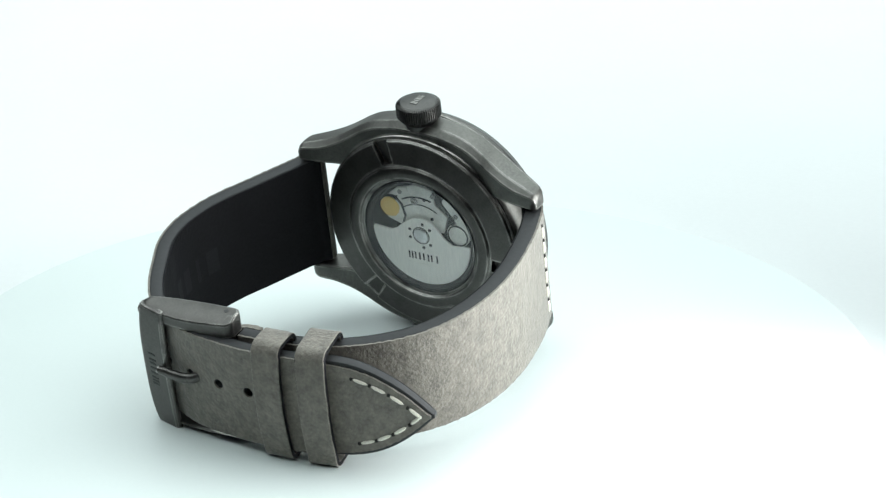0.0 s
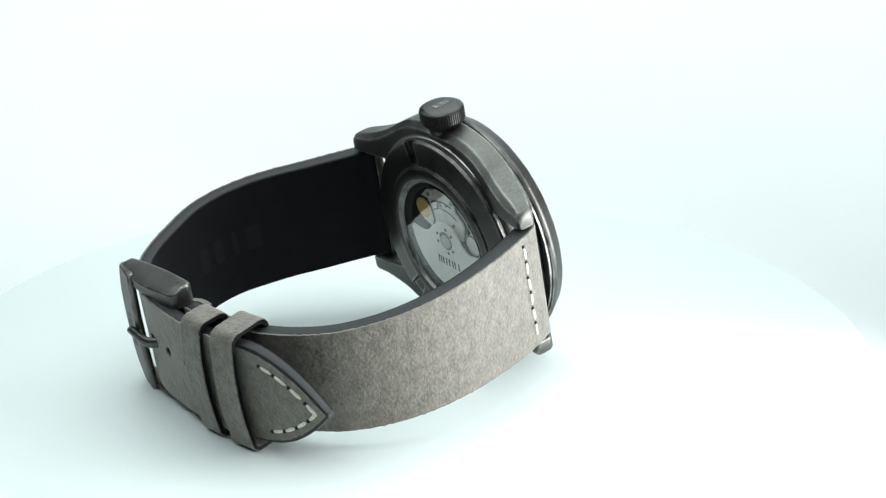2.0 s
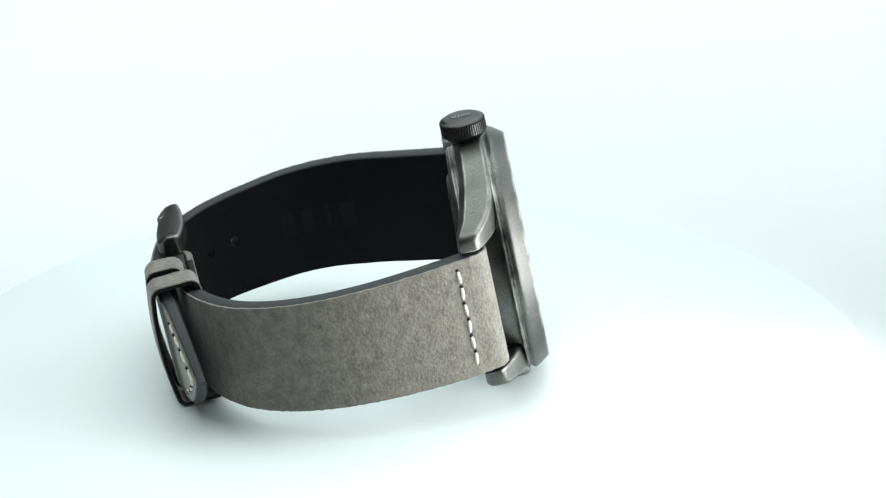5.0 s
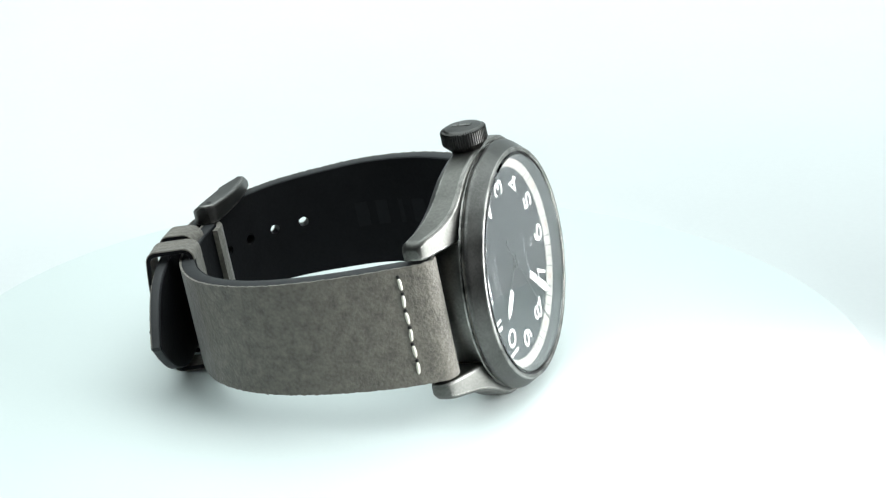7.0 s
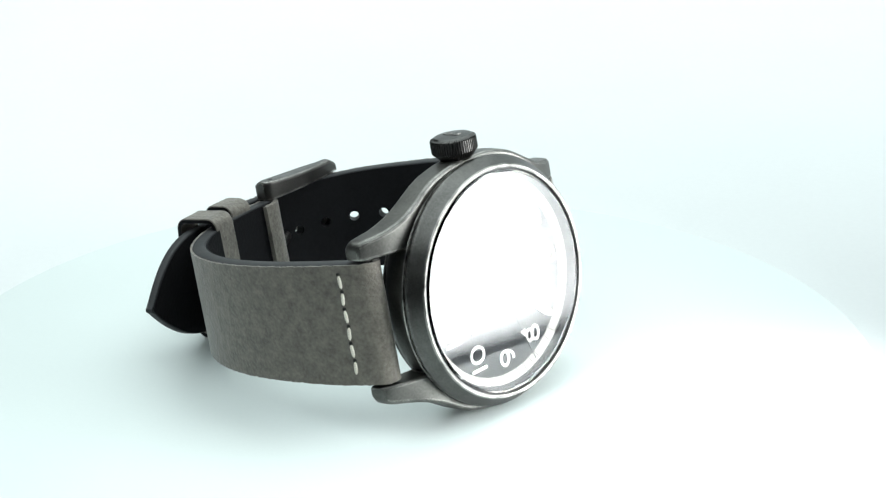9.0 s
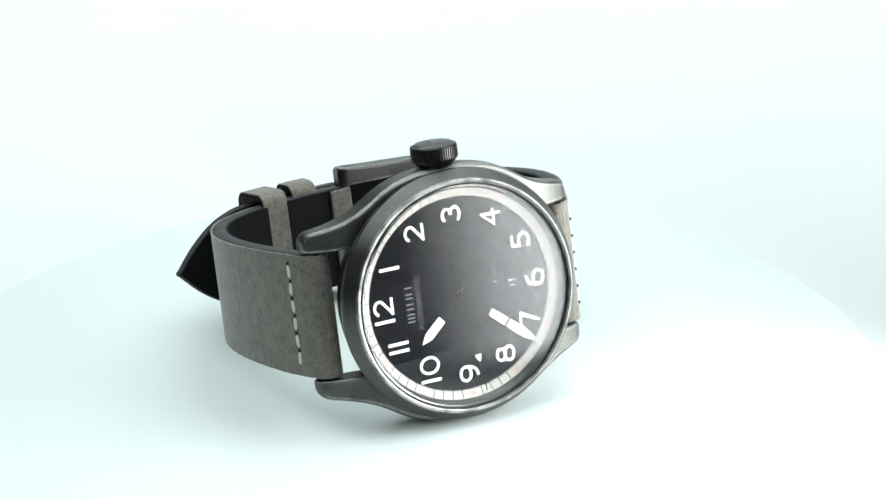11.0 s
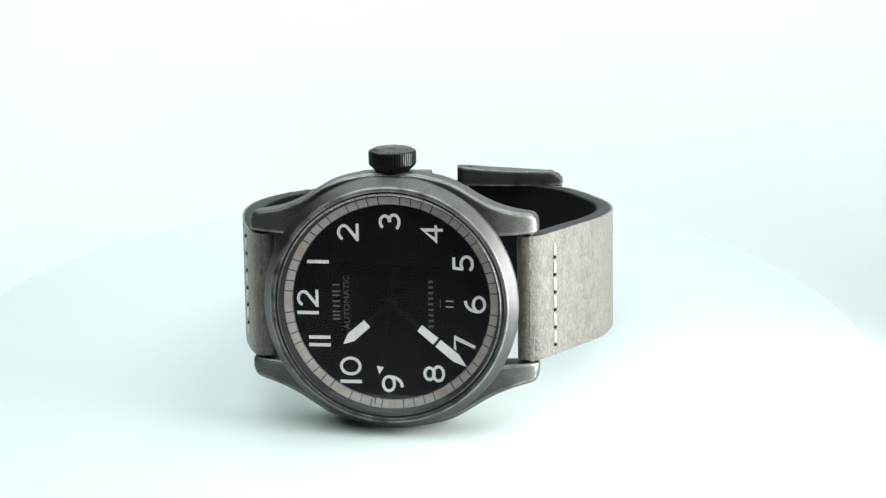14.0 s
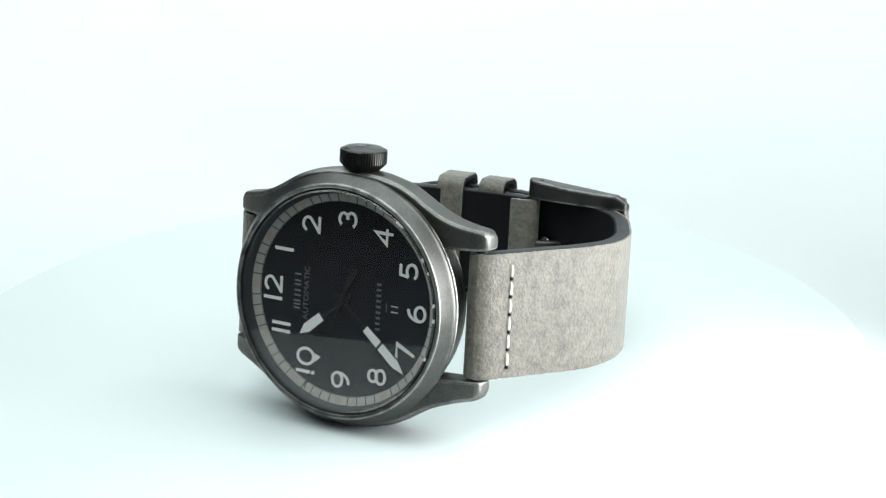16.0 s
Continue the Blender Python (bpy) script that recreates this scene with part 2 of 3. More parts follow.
def build_turntable():
    bm = lathe([(0.5, -3.6), (86.0, -3.6), (86.8, -3.3), (87.2, -2.6), (87.2, -0.7), (86.9, -0.2), (86.2, 0.0), (0.5, 0.0)], 192, closed=False, hub=True)
    ob = part("turntable", bm, ACRYLIC)
    part("edge_band", lathe([(87.1, -2.7), (87.45, -2.6), (87.45, -0.9), (87.1, -0.8)], 192), PAPER, ob, "matt white band round the disc")
    return tagged(ob, "round white turntable disc carrying the wristwatch", "turntable")


turntable = build_turntable()

# ---- the wristwatch ----
watch = tagged(new("wristwatch"), "worn gunmetal wristwatch with grey leather strap, lying on its side", "wristwatch")
watch.empty_display_size = 0.01
SIDE = [(0, 22.25), (4, 22.15), (8, 21.4), (10, 20.75), (12, 19.75), (14, 18.5), (16, 17.3), (18, 16.35), (20, 15.65), (22, 15.15), (24, 14.75), (25.4, 14.4)]
TOP = [(0, -0.85), (10, -0.85), (14, -1.0), (17, -1.45), (20, -2.4), (22.5, -3.5), (25.4, -5.1)]
BACK = [(0, -6.3), (8, -6.3), (12, -6.5), (16, -7.1), (20, -7.9), (25.4, -8.7)]


def case_side(sign):
    """One flank of the case with its two lugs, as one sweep along y."""
    bm = bmesh.new()
    drop = (0.0, 0.03, 0.12, 0.28, 0.5, 0.8, 1.15)
    ys = [d - 24.7 for d in drop] + list(np.linspace(-23.2, 23.2, 67)) + [23.8] + [25.5 - d for d in reversed(drop)]
    rows = []
    for y in ys:
        a = abs(y)
        xo, zt, zb, xi = curve_at(SIDE, min(a, 25.4)), curve_at(TOP, min(a, 25.4)), curve_at(BACK, min(a, 25.4)), 11.3
        end = 25.5 if y > 0 else 24.7
        e = min(1.0, max(0.0, (a - end + 1.3) / 1.3))
        inset = 1.0 - math.sqrt(max(0.0, 1 - e * e)) if e < 1 else 1.0
        xo, zt, zb, xi = xo - 1.2 * inset, zt - 0.55 * inset, zb + 0.6 * inset, xi + 0.3 * inset
        c, d = 0.5, 1.25 - 0.5 * min(1.0, max(0.0, (a - 21.0) / 3.5))
        sec = [(xi, zb + 0.3), (xi, zt - 0.3), (xi + 0.3, zt), (xo - c, zt), (xo, zt - c),
               (xo + 0.06, (zt + zb) / 2), (xo, zb + d), (xo - d * 0.9, zb), (xi + 0.3, zb)]
        rows.append([bm.verts.new((sign * x, y, z)) for x, z in sec])
    m = len(rows[0])
    for a, b in zip(rows, rows[1:]):
        for k in range(m):
            bm.faces.new((a[k], b[k], b[(k + 1) % m], a[(k + 1) % m]))
    bm.faces.new(rows[0])
    bm.faces.new(rows[-1][::-1])
    return bm


def build_case():
    body = lathe([(17.6, -0.9), (20.2, -0.9), (20.35, -1.2), (20.35, -5.4), (20.1, -6.3), (19.9, -6.6), (17.6, -6.6)], 160)
    case = part("case", merge(body, case_side(1), case_side(-1)), STEEL, watch, "worn brushed gunmetal case with four lugs", smooth=28, bevel=0.12)
    bz = [(19.72, 0.6), (19.72, 2.72), (19.8, 2.95), (20.0, 3.06), (20.32, 3.06), (20.5, 2.95), (20.6, 2.7), (21.6, 1.25), (21.8, 0.9), (22.0, 0.6), (22.04, 0.3), (22.02, 0.0),
          (21.85, -0.28), (21.55, -0.35), (21.5, -0.6), (21.75, -0.66), (21.8, -0.95), (20.0, -0.95), (20.0, 0.4)]
    part("bezel", lathe(bz, 200), STEEL_BRUSHED, watch, "brushed gunmetal bezel ring with a stepped edge", smooth=30)
    part("inner_ring", lathe([(18.62, 0.74), (19.1, 0.6), (19.71, 0.6), (19.71, 2.42), (19.46, 2.42), (19.44, 2.27), (19.25, 2.27)], 160), INK, watch)
    xt = part("crystal", lathe([(0.3, 2.3), (19.42, 2.3), (19.42, 2.72), (19.1, 3.0), (0.3, 3.0)], 160, closed=False, hub=True), SAPPHIRE, watch, "clear sapphire crystal over the dial", smooth=0)
    xt.visible_shadow = False
    # screwed back
    prof = [(11.75, -6.9), (19.7, -6.5), (19.75, -7.3), (19.45, -7.7), (19.0, -7.8), (15.2, -8.1), (14.9, -8.15), (14.5, -8.55), (13.9, -8.7), (12.9, -8.72), (12.5, -8.6), (12.25, -8.2), (11.75, -8.0)]
    bm = lathe(prof, 180)
    cuts = []
    for k in range(3):
        w = prism([(15.2, -1.2), (20.6, -1.75), (20.6, 1.75), (15.2, 1.2)], -9.5, -6.85)
        cuts.append(moved(w, Matrix.Rotation(radians(-20 + 120 * k), 4, "Z")))
    back = part("case_back", cut(bm, merge(*cuts)), STEEL_DARK, watch, "dark screwed steel case back with key slots", smooth=30)
    part("seat_ring", lathe([(10.5, -6.75), (11.74, -6.75), (11.74, -7.9), (11.5, -7.95), (10.6, -7.0)], 120), INK, back)
    g = part("display_window", lathe([(0.3, -7.55), (11.7, -7.55), (11.7, -8.1), (11.5, -8.25), (0.3, -8.25)], 120, closed=False, hub=True), SAPPHIRE, back, "round glass window showing the movement", smooth=0)
    g.visible_shadow = False
    # crown
    def knurl(i, k, r):
        return r - (0.28 if i % 4 < 2 else 0.0) if 3 <= k <= 6 else r
    prof = [(0.2, 20.6), (2.5, 20.6), (2.7, 22.1), (3.9, 23.3), (4.08, 23.55), (4.08, 25.6), (3.95, 25.8), (3.5, 26.0), (3.2, 26.2), (2.0, 26.38), (0.2, 26.43)]
    to_x = Matrix.Translation((0, -0.05, -3.7)) @ Matrix.Rotation(radians(90), 4, "Y")
    crown = part("crown", moved(lathe(prof, 4 * 56, knurl, closed=False, hub=True), to_x), STEEL_CROWN, watch, "knurled onion-shaped winding crown", smooth=25)
    for k, w in enumerate((0.75, 0.3, 0.7, 0.75)):
        zc = -3.7 - 1.25 + k * 0.83
        part("emblem_bar", box(26.36, 26.5, -0.62, 0.52, zc - w / 2, zc + w / 2), STEEL_DARK, crown)
    part("crown_tube", moved(lathe([(0.2, 20), (2.1, 20), (2.1, 22), (0.2, 22)], 48, closed=False, hub=True), to_x), STEEL_DARK, watch)
    # spring bars between the lugs
    for s in (1, -1):
        bar = moved(lathe([(0.1, -11.6), (0.7, -11.6), (0.7, 11.6), (0.1, 11.6)], 24, closed=False, hub=True), Matrix.Translation((0, s * 23.2, -5.9)) @ Matrix.Rotation(radians(90), 4, "Y"))
        part("spring_bar", bar, STEEL, watch)


build_case()


def digit(ch, h):
    """Wide round numerals of the dial, h high, as bands; plain strokes for one and nought."""
    w, t = h * 0.80, h * 0.132
    arc = lambda cx, cy, rx, ry, a0, a1, n=22: [(cx + rx * math.cos(radians(a)), cy + ry * math.sin(radians(a))) for a in np.linspace(a0, a1, n)]
    H, W = h / 2 - t / 2, w / 2 - t / 2
    z = (0.0, 0.12)
    if ch == "1":
        return [stroke([(0, -h / 2), (0, h / 2)], t * 1.15, *z)], t * 1.2
    if ch == "0":
        return [stroke(arc(0, 0, W * 1.12, H, 0, 352, 40), t, *z, closed=True)], w * 1.12
    if ch == "2":
        p = arc(0, H * 0.42, W * 0.92, H * 0.58, 165, -35, 22) + [(-W, -H)]
        return [stroke(p, t, *z), stroke([(-W - t / 2, -H), (W + t / 2, -H)], t, z[0], z[1] + 0.004)], w
    if ch == "3":
        return [stroke(arc(-W * 0.05, H * 0.48, W * 0.86, H * 0.52, 150, -90, 20), t, *z), stroke(arc(-W * 0.05, -H * 0.46, W, H * 0.54, 90, -155, 22), t, z[0], z[1] + 0.004)], w
    if ch == "4":
        return [stroke([(W * 0.45, -H - t / 2), (W * 0.45, H), (-W, -H * 0.42), (W * 1.1, -H * 0.42)], t, *z)], w
    if ch == "5":
        return [stroke([(W * 0.85, H), (-W * 0.62, H), (-W * 0.82, H * 0.02)] , t, *z), stroke(arc(-W * 0.05, -H * 0.36, W, H * 0.60, 138, -150, 24), t, z[0], z[1] + 0.004)], w
    if ch in "69":
        b = [stroke(arc(0, -H * 0.40, W, H * 0.60, 0, 352, 36), t, *z, closed=True), stroke([(-W, -H * 0.40)] + arc(W * 0.30, -H * 0.30, W * 1.30, H * 1.30, 172, 82, 14), t, z[0], z[1] + 0.004)]
        return ([moved(x, Matrix.Rotation(math.pi, 4, "Z")) for x in b] if ch == "9" else b), w
    if ch == "7":
        return [stroke([(-W, H), (W, H), (-W * 0.35, -H - t / 2)], t, *z)], w
    return [stroke(arc(0, H * 0.50, W * 0.82, H * 0.50, 0, 352, 32), t, *z, closed=True), stroke(arc(0, -H * 0.46, W, H * 0.54, 0, 352, 34), t, z[0], z[1] + 0.004, closed=True)], w


def build_dial():
    dial = part("dial", lathe([(0.3, -0.5), (17.5, -0.5), (17.5, 0.0), (0.3, 0.0)], 128, closed=False, hub=True), DIAL, watch, "matt black dial with white arabic numerals")
    for hour in range(1, 13):
        a = radians(90 - 30 * hour)
        pieces, x = [], 0.0
        for ch in str(hour):
            bms, w = digit(ch, 3.75)
            pieces.append((bms, x, w))
            x += w + 0.75
        total = x - 0.75
        out = [moved(b, Matrix.Translation((px + w / 2 - total / 2, 0, 0))) for bms, px, w in pieces for b in bms]
        part("numeral", moved(merge(*out), Matrix.Translation(((13.7 if hour in (10, 11) else 14.2) * math.cos(a) - 0.1, 14.5 * math.sin(a), 0.0))), LUME, dial, smooth=0)
    # the maker's mark and model mark as plain bars, the other printing as it reads
    for x, w in ((-3.0, 0.3), (-2.35, 0.28), (-1.7, 0.3), (-0.75, 0.3), (0.1, 0.3), (1.15, 0.3), (1.85, 0.3), (3.0, 0.3)):
        part("mark_bar", box(x - w / 2, x + w / 2, 8.9, 10.2, 0.0, 0.05), PRINT, dial, smooth=0)
    part("inscription", moved(letters("AUTOMATIC", 1.0, 1.16), Matrix.Translation((-0.1, 7.75, 0))), PRINT_DIM, dial, smooth=0)
    for k in range(9):
        x = -4.1 + k * 0.98
        part("model_bar", box(x - 0.2, x + 0.2, -7.3, -6.4, 0.0, 0.05), PRINT_DIM, dial, smooth=0)
    part("rule", box(-0.8, 0.8, -8.55, -8.4, 0.0, 0.05), PRINT_DIM, dial, smooth=0)
    part("date_window", box(-1.5, 1.5, -11.2, -8.95, 0.0, 0.03), DIAL, dial, smooth=0)
    part("date", moved(letters("11", 1.35, 1.0), Matrix.Translation((-0.1, -10.08, 0.03))), DATE_PRINT, dial, smooth=0)
    # sloping minute ring
    track = part("minute_track", lathe([(17.05, -0.05), (17.05, 0.06), (18.6, 0.72), (18.8, 0.72), (18.8, -0.05)], 180), TRACK, watch, "silver minute ring with black strokes and red figures")
    slope = math.atan2(0.66, 1.55)
    tick = None
    for k in range(60):
        a = radians(90 - 6 * k)
        m = Matrix.Rotation(a, 4, "Z") @ Matrix.Translation((17.83, 0, 0.40)) @ Matrix.Rotation(-slope, 4, "Y")
        if k % 5 == 0:
            fig = moved(letters("%02d" % (k or 60), 0.95, 1.05, 0.03), m @ Matrix.Rotation(-math.pi / 2, 4, "Z"))
            part("minute_figure", fig, RED_INK, track, smooth=0)
        m = Matrix.Translation(m.translation * MM) @ m.to_quaternion().to_matrix().to_4x4()
        if k % 5 == 0:
            continue
        if tick is None:
            tick = part("minute_stroke", box(-0.72, 0.72, -0.085, 0.085, -0.02, 0.025), INK, track, smooth=0, basis=m)
        else:
            twin(tick, track, m)
    for r, z in ((17.08, 0.075), (18.52, 0.69)):
        part("ring_line", lathe([(r, z - 0.03), (r + 0.10, z + 0.012), (r + 0.10, z + 0.04), (r, z + 0.01)], 150), INK, track)


build_dial()


def build_hands():
    def hand(name, angle, z, stem, blades, label, tail):
        m = Matrix.Rotation(radians(-angle), 4, "Z") @ Matrix.Translation((0, 0, z))
        rod = merge(box(-0.32, 0.32, tail, stem, 0, 0.14), disc(1.0, 0, 0.2, 32))
        h = part(name, moved(rod, m), HAND_BLACK, watch, label)
        for outline in blades:
            cy = sum(y for _, y in outline) / len(outline)
            part("blade_rim", moved(prism([(x * 1.25, cy + (y - cy) * 1.06) for x, y in outline], 0.0, 0.14), m), HAND_BLACK, h, smooth=0)
            part("lume", moved(prism(outline, 0.02, 0.19), m), LUME, h, smooth=0)
        return h
    hand("hour_hand", 318.9, 0.45, 6.0, [[(-0.78, 5.5), (0.78, 5.5), (0.85, 9.3), (0, 11.1), (-0.85, 9.3)]], "black hour hand with white lume", -1.8)
    hand("minute_hand", 219.9, 0.72, 15.0, [[(-0.66, 6.5), (0.66, 6.5), (0.74, 10.1), (-0.74, 10.1)], [(-0.75, 10.6), (0.75, 10.6), (0.80, 14.6), (0, 16.9), (-0.80, 14.6)]], "black minute hand with white lume", -1.8)
    rod = merge(prism([(-0.13, -3.2), (0.13, -3.2), (0.10, 17.9), (-0.10, 17.9)], 1.02, 1.12), disc(0.62, 0.95, 1.2, 32), prism([(-0.55, -6.4), (0.55, -6.4), (0.42, -2.6), (-0.42, -2.6)], 1.0, 1.13))
    sec = part("second_hand", rod, HAND_BLACK, watch, "thin black second hand with a white triangle")
    part("lume", prism([(-0.62, 11.2), (0.62, 11.2), (0, 12.6)], 1.05, 1.16), LUME, sec, smooth=0)
    return sec


second_hand = build_hands()


def build_movement():
    z = -6.0
    # the base plate is coloured dark for the shade between the bridges
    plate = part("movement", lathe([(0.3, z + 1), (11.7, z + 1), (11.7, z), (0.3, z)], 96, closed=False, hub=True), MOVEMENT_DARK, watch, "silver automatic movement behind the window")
    part("bridge", prism([(2.0, -7.4), (9.2, -3.6), (10.2, -0.6), (9.6, 2.6), (6.6, 3.2), (4.6, 5.6), (1.0, 4.6), (0.6, -3.2)], z - 0.35, z), BRIDGE, plate, bevel=0.12)
    part("bridge", prism([(7.4, 4.6), (8.6, 5.2), (6.4, 8.4), (2.0, 10.3), (0.6, 10.4), (1.4, 8.4), (4.6, 6.9)], z - 0.35, z), BRIDGE, plate, bevel=0.12)
    part("balance_wheel", moved(lathe([(1.25, z - 0.5), (2.0, z - 0.5), (2.0, z - 0.25), (1.25, z - 0.25)], 48), Matrix.Translation((4.4, -6.6, 0))), GOLD, plate)
    part("balance_plate", disc(1.95, z - 0.44, z - 0.3, 40, 4.4, -6.6), GOLD, plate, "golden balance wheel")
    part("cock", prism([(7.2, -6.6), (9.0, -4.6), (9.5, -2.6), (8.3, -2.2), (7.2, -4.4)], z - 0.6, z), BRIDGE, plate, bevel=0.12)
    part("barrel_wheel", moved(lathe([(0.4, z - 0.42), (2.1, z - 0.42), (2.3, z - 0.3), (2.3, z), (0.4, z)], 48, closed=False, hub=True), Matrix.Translation((1.2, 7.5, 0))), BRIDGE, plate)
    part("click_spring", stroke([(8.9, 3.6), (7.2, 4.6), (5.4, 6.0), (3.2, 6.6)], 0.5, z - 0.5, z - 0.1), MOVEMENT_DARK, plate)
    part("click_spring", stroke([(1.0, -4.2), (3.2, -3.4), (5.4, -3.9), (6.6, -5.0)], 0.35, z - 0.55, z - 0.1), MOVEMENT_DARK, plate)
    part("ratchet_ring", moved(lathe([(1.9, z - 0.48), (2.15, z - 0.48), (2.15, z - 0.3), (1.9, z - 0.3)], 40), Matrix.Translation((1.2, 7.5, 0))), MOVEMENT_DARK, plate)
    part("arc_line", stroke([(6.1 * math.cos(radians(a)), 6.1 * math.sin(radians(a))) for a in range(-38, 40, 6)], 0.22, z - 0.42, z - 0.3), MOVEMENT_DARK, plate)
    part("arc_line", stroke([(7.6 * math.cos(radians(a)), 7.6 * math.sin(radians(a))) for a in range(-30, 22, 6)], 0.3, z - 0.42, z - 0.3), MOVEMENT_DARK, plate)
    part("pivot_plate", disc(0.75, z - 0.62, z - 0.3, 24, 6.6, -1.2, 0.08), STEEL_BRIGHT, plate)
    for x, y in ((8.2, -4.0), (5.2, 7.4), (6.6, -1.2), (8.6, 3.0)):
        part("screw", disc(0.48, z - 0.78, z - 0.2, 20, x, y, 0.08), STEEL_DARK, plate)
    for x, y in ((3.6, 2.3), (7.4, 1.0)):
        part("jewel", disc(0.34, z - 0.5, z - 0.2, 16, x, y), MOVEMENT_DARK, plate)
    # rotor: a heavy half disc with a hub arm
    edge = [(10.35 * math.cos(radians(a)), 10.35 * math.sin(radians(a))) for a in np.linspace(92, 268, 48)]
    top = [(0.2, -10.1), (0.0, -6.4), (0.55, -5.2), (2.0, -3.6), (3.4, -1.6), (3.7, 0.4), (3.2, 2.4), (1.8, 3.8), (0.2, 5.0), (-0.8, 6.6), (-0.6, 8.4), (-0.4, 10.1)]
    part("rotor", prism(edge + top, z - 1.15, z - 0.75), ROTOR, plate, "brushed silver winding rotor", bevel=0.1)
    part("rotor_hub", lathe([(0.15, z - 1.36), (1.3, z - 1.36), (1.5, z - 1.28), (1.5, z - 1.1), (0.15, z - 1.1)], 48, closed=False, hub=True), STEEL_BRIGHT, plate)
    # groove and openings are thin solid pieces, their shade given by dark colour
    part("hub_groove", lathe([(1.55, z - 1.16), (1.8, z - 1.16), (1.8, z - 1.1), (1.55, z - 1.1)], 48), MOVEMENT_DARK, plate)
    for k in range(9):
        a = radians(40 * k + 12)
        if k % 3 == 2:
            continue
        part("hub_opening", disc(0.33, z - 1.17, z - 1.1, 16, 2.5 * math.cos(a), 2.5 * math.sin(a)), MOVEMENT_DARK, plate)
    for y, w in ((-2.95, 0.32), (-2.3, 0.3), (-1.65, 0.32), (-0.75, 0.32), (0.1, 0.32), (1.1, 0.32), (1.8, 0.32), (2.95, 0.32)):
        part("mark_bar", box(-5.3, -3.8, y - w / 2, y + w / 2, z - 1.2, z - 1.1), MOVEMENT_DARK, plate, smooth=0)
    part("engraved_line", box(-6.15, -6.0, -3.6, 3.6, z - 1.17, z - 1.1), BRIDGE, plate, smooth=0)


build_movement()

# ---- the strap: lines of its middle in (y, z), from lug to end ----
SHORT = [(22.6, -5.5), (23.4, -5.95), (24.2, -7.1), (25.1, -9.3), (26.6, -13.5), (28.0, -19), (29.1, -25), (29.4, -31), (28.7, -37), (26.9, -42.6), (24.0, -47.6), (20.0, -51.5), (15, -54.7), (9, -57.0), (3, -58.3), (-3.6, -58.9)]
LONG = [(-22.6, -5.5), (-23.4, -5.95), (-24.3, -7.1), (-25.3, -9.3), (-27.0, -13.0), (-29.2, -18), (-31.6, -23.2), (-33.2, -28.4), (-33.8, -33.8), (-32.7, -39.8), (-29.8, -45.8), (-26.7, -51.4), (-23.0, -56.1), (-18.5, -59.3), (-13, -61.5), (-7, -62.3), (0, -62.5), (7, -61.8), (13, -60.4), (18, -59.2), (23.5, -57.9), (31.6, -55.7)]


class Path:
    def __init__(self, pts, out):
        pts = [Vector(p) for p in pts]
        fine = []
        for i in range(len(pts) - 1):
            a, b = pts[i], pts[i + 1]
            p, q = pts[max(i - 1, 0)], pts[min(i + 2, len(pts) - 1)]
            for u in np.linspace(0, 1, 10, endpoint=False):
                fine.append(0.5 * ((2 * a) + (b - p) * u + (2 * p - 5 * a + 4 * b - q) * u * u + (3 * a - p - 3 * b + q) * u ** 3))
        fine.append(pts[-1])
        self.p, self.out, self.shift = fine, out, [(0, 0.0), (12, 0.25), (25, 0.5)]
        self.s = [0.0]
        for a, b in zip(fine, fine[1:]):
            self.s.append(self.s[-1] + (b - a).length)
        self.length = self.s[-1]

    def at(self, s):
        s = min(max(s, 0), self.length - 1e-6)
        i = int(np.searchsorted(self.s, s, side="right")) - 1
        i = min(max(i, 0), len(self.p) - 2)
        u = (s - self.s[i]) / (self.s[i + 1] - self.s[i])
        t0 = (self.p[min(i + 1, len(self.p) - 1)] - self.p[max(i - 1, 0)]).normalized()
        t1 = (self.p[min(i + 2, len(self.p) - 1)] - self.p[i]).normalized()
        t = (t0 * (1 - u) + t1 * u).normalized()
        return self.p[i].lerp(self.p[i + 1], u), t, Vector((t.y, -t.x)) * self.out

    def place(self, s, x, w):
        p, t, n = self.at(s)
        q = p + n * w
        return Vector((x + curve_at(self.shift, s), q.x, q.y))

    def near(self, y, z):
        k = min(range(len(self.p)), key=lambda i: (self.p[i] - Vector((y, z))).length)
        return self.s[k]

    def axes(self, s, x, w):
        """A frame on the strap: x across it, y along it, z outwards."""
        p, t, n = self.at(s)
        m = Matrix((( 1, 0, 0), (0, t.x, n.x), (0, t.y, n.y))).to_4x4()
        m.translation = self.place(s, x, w)
        return m


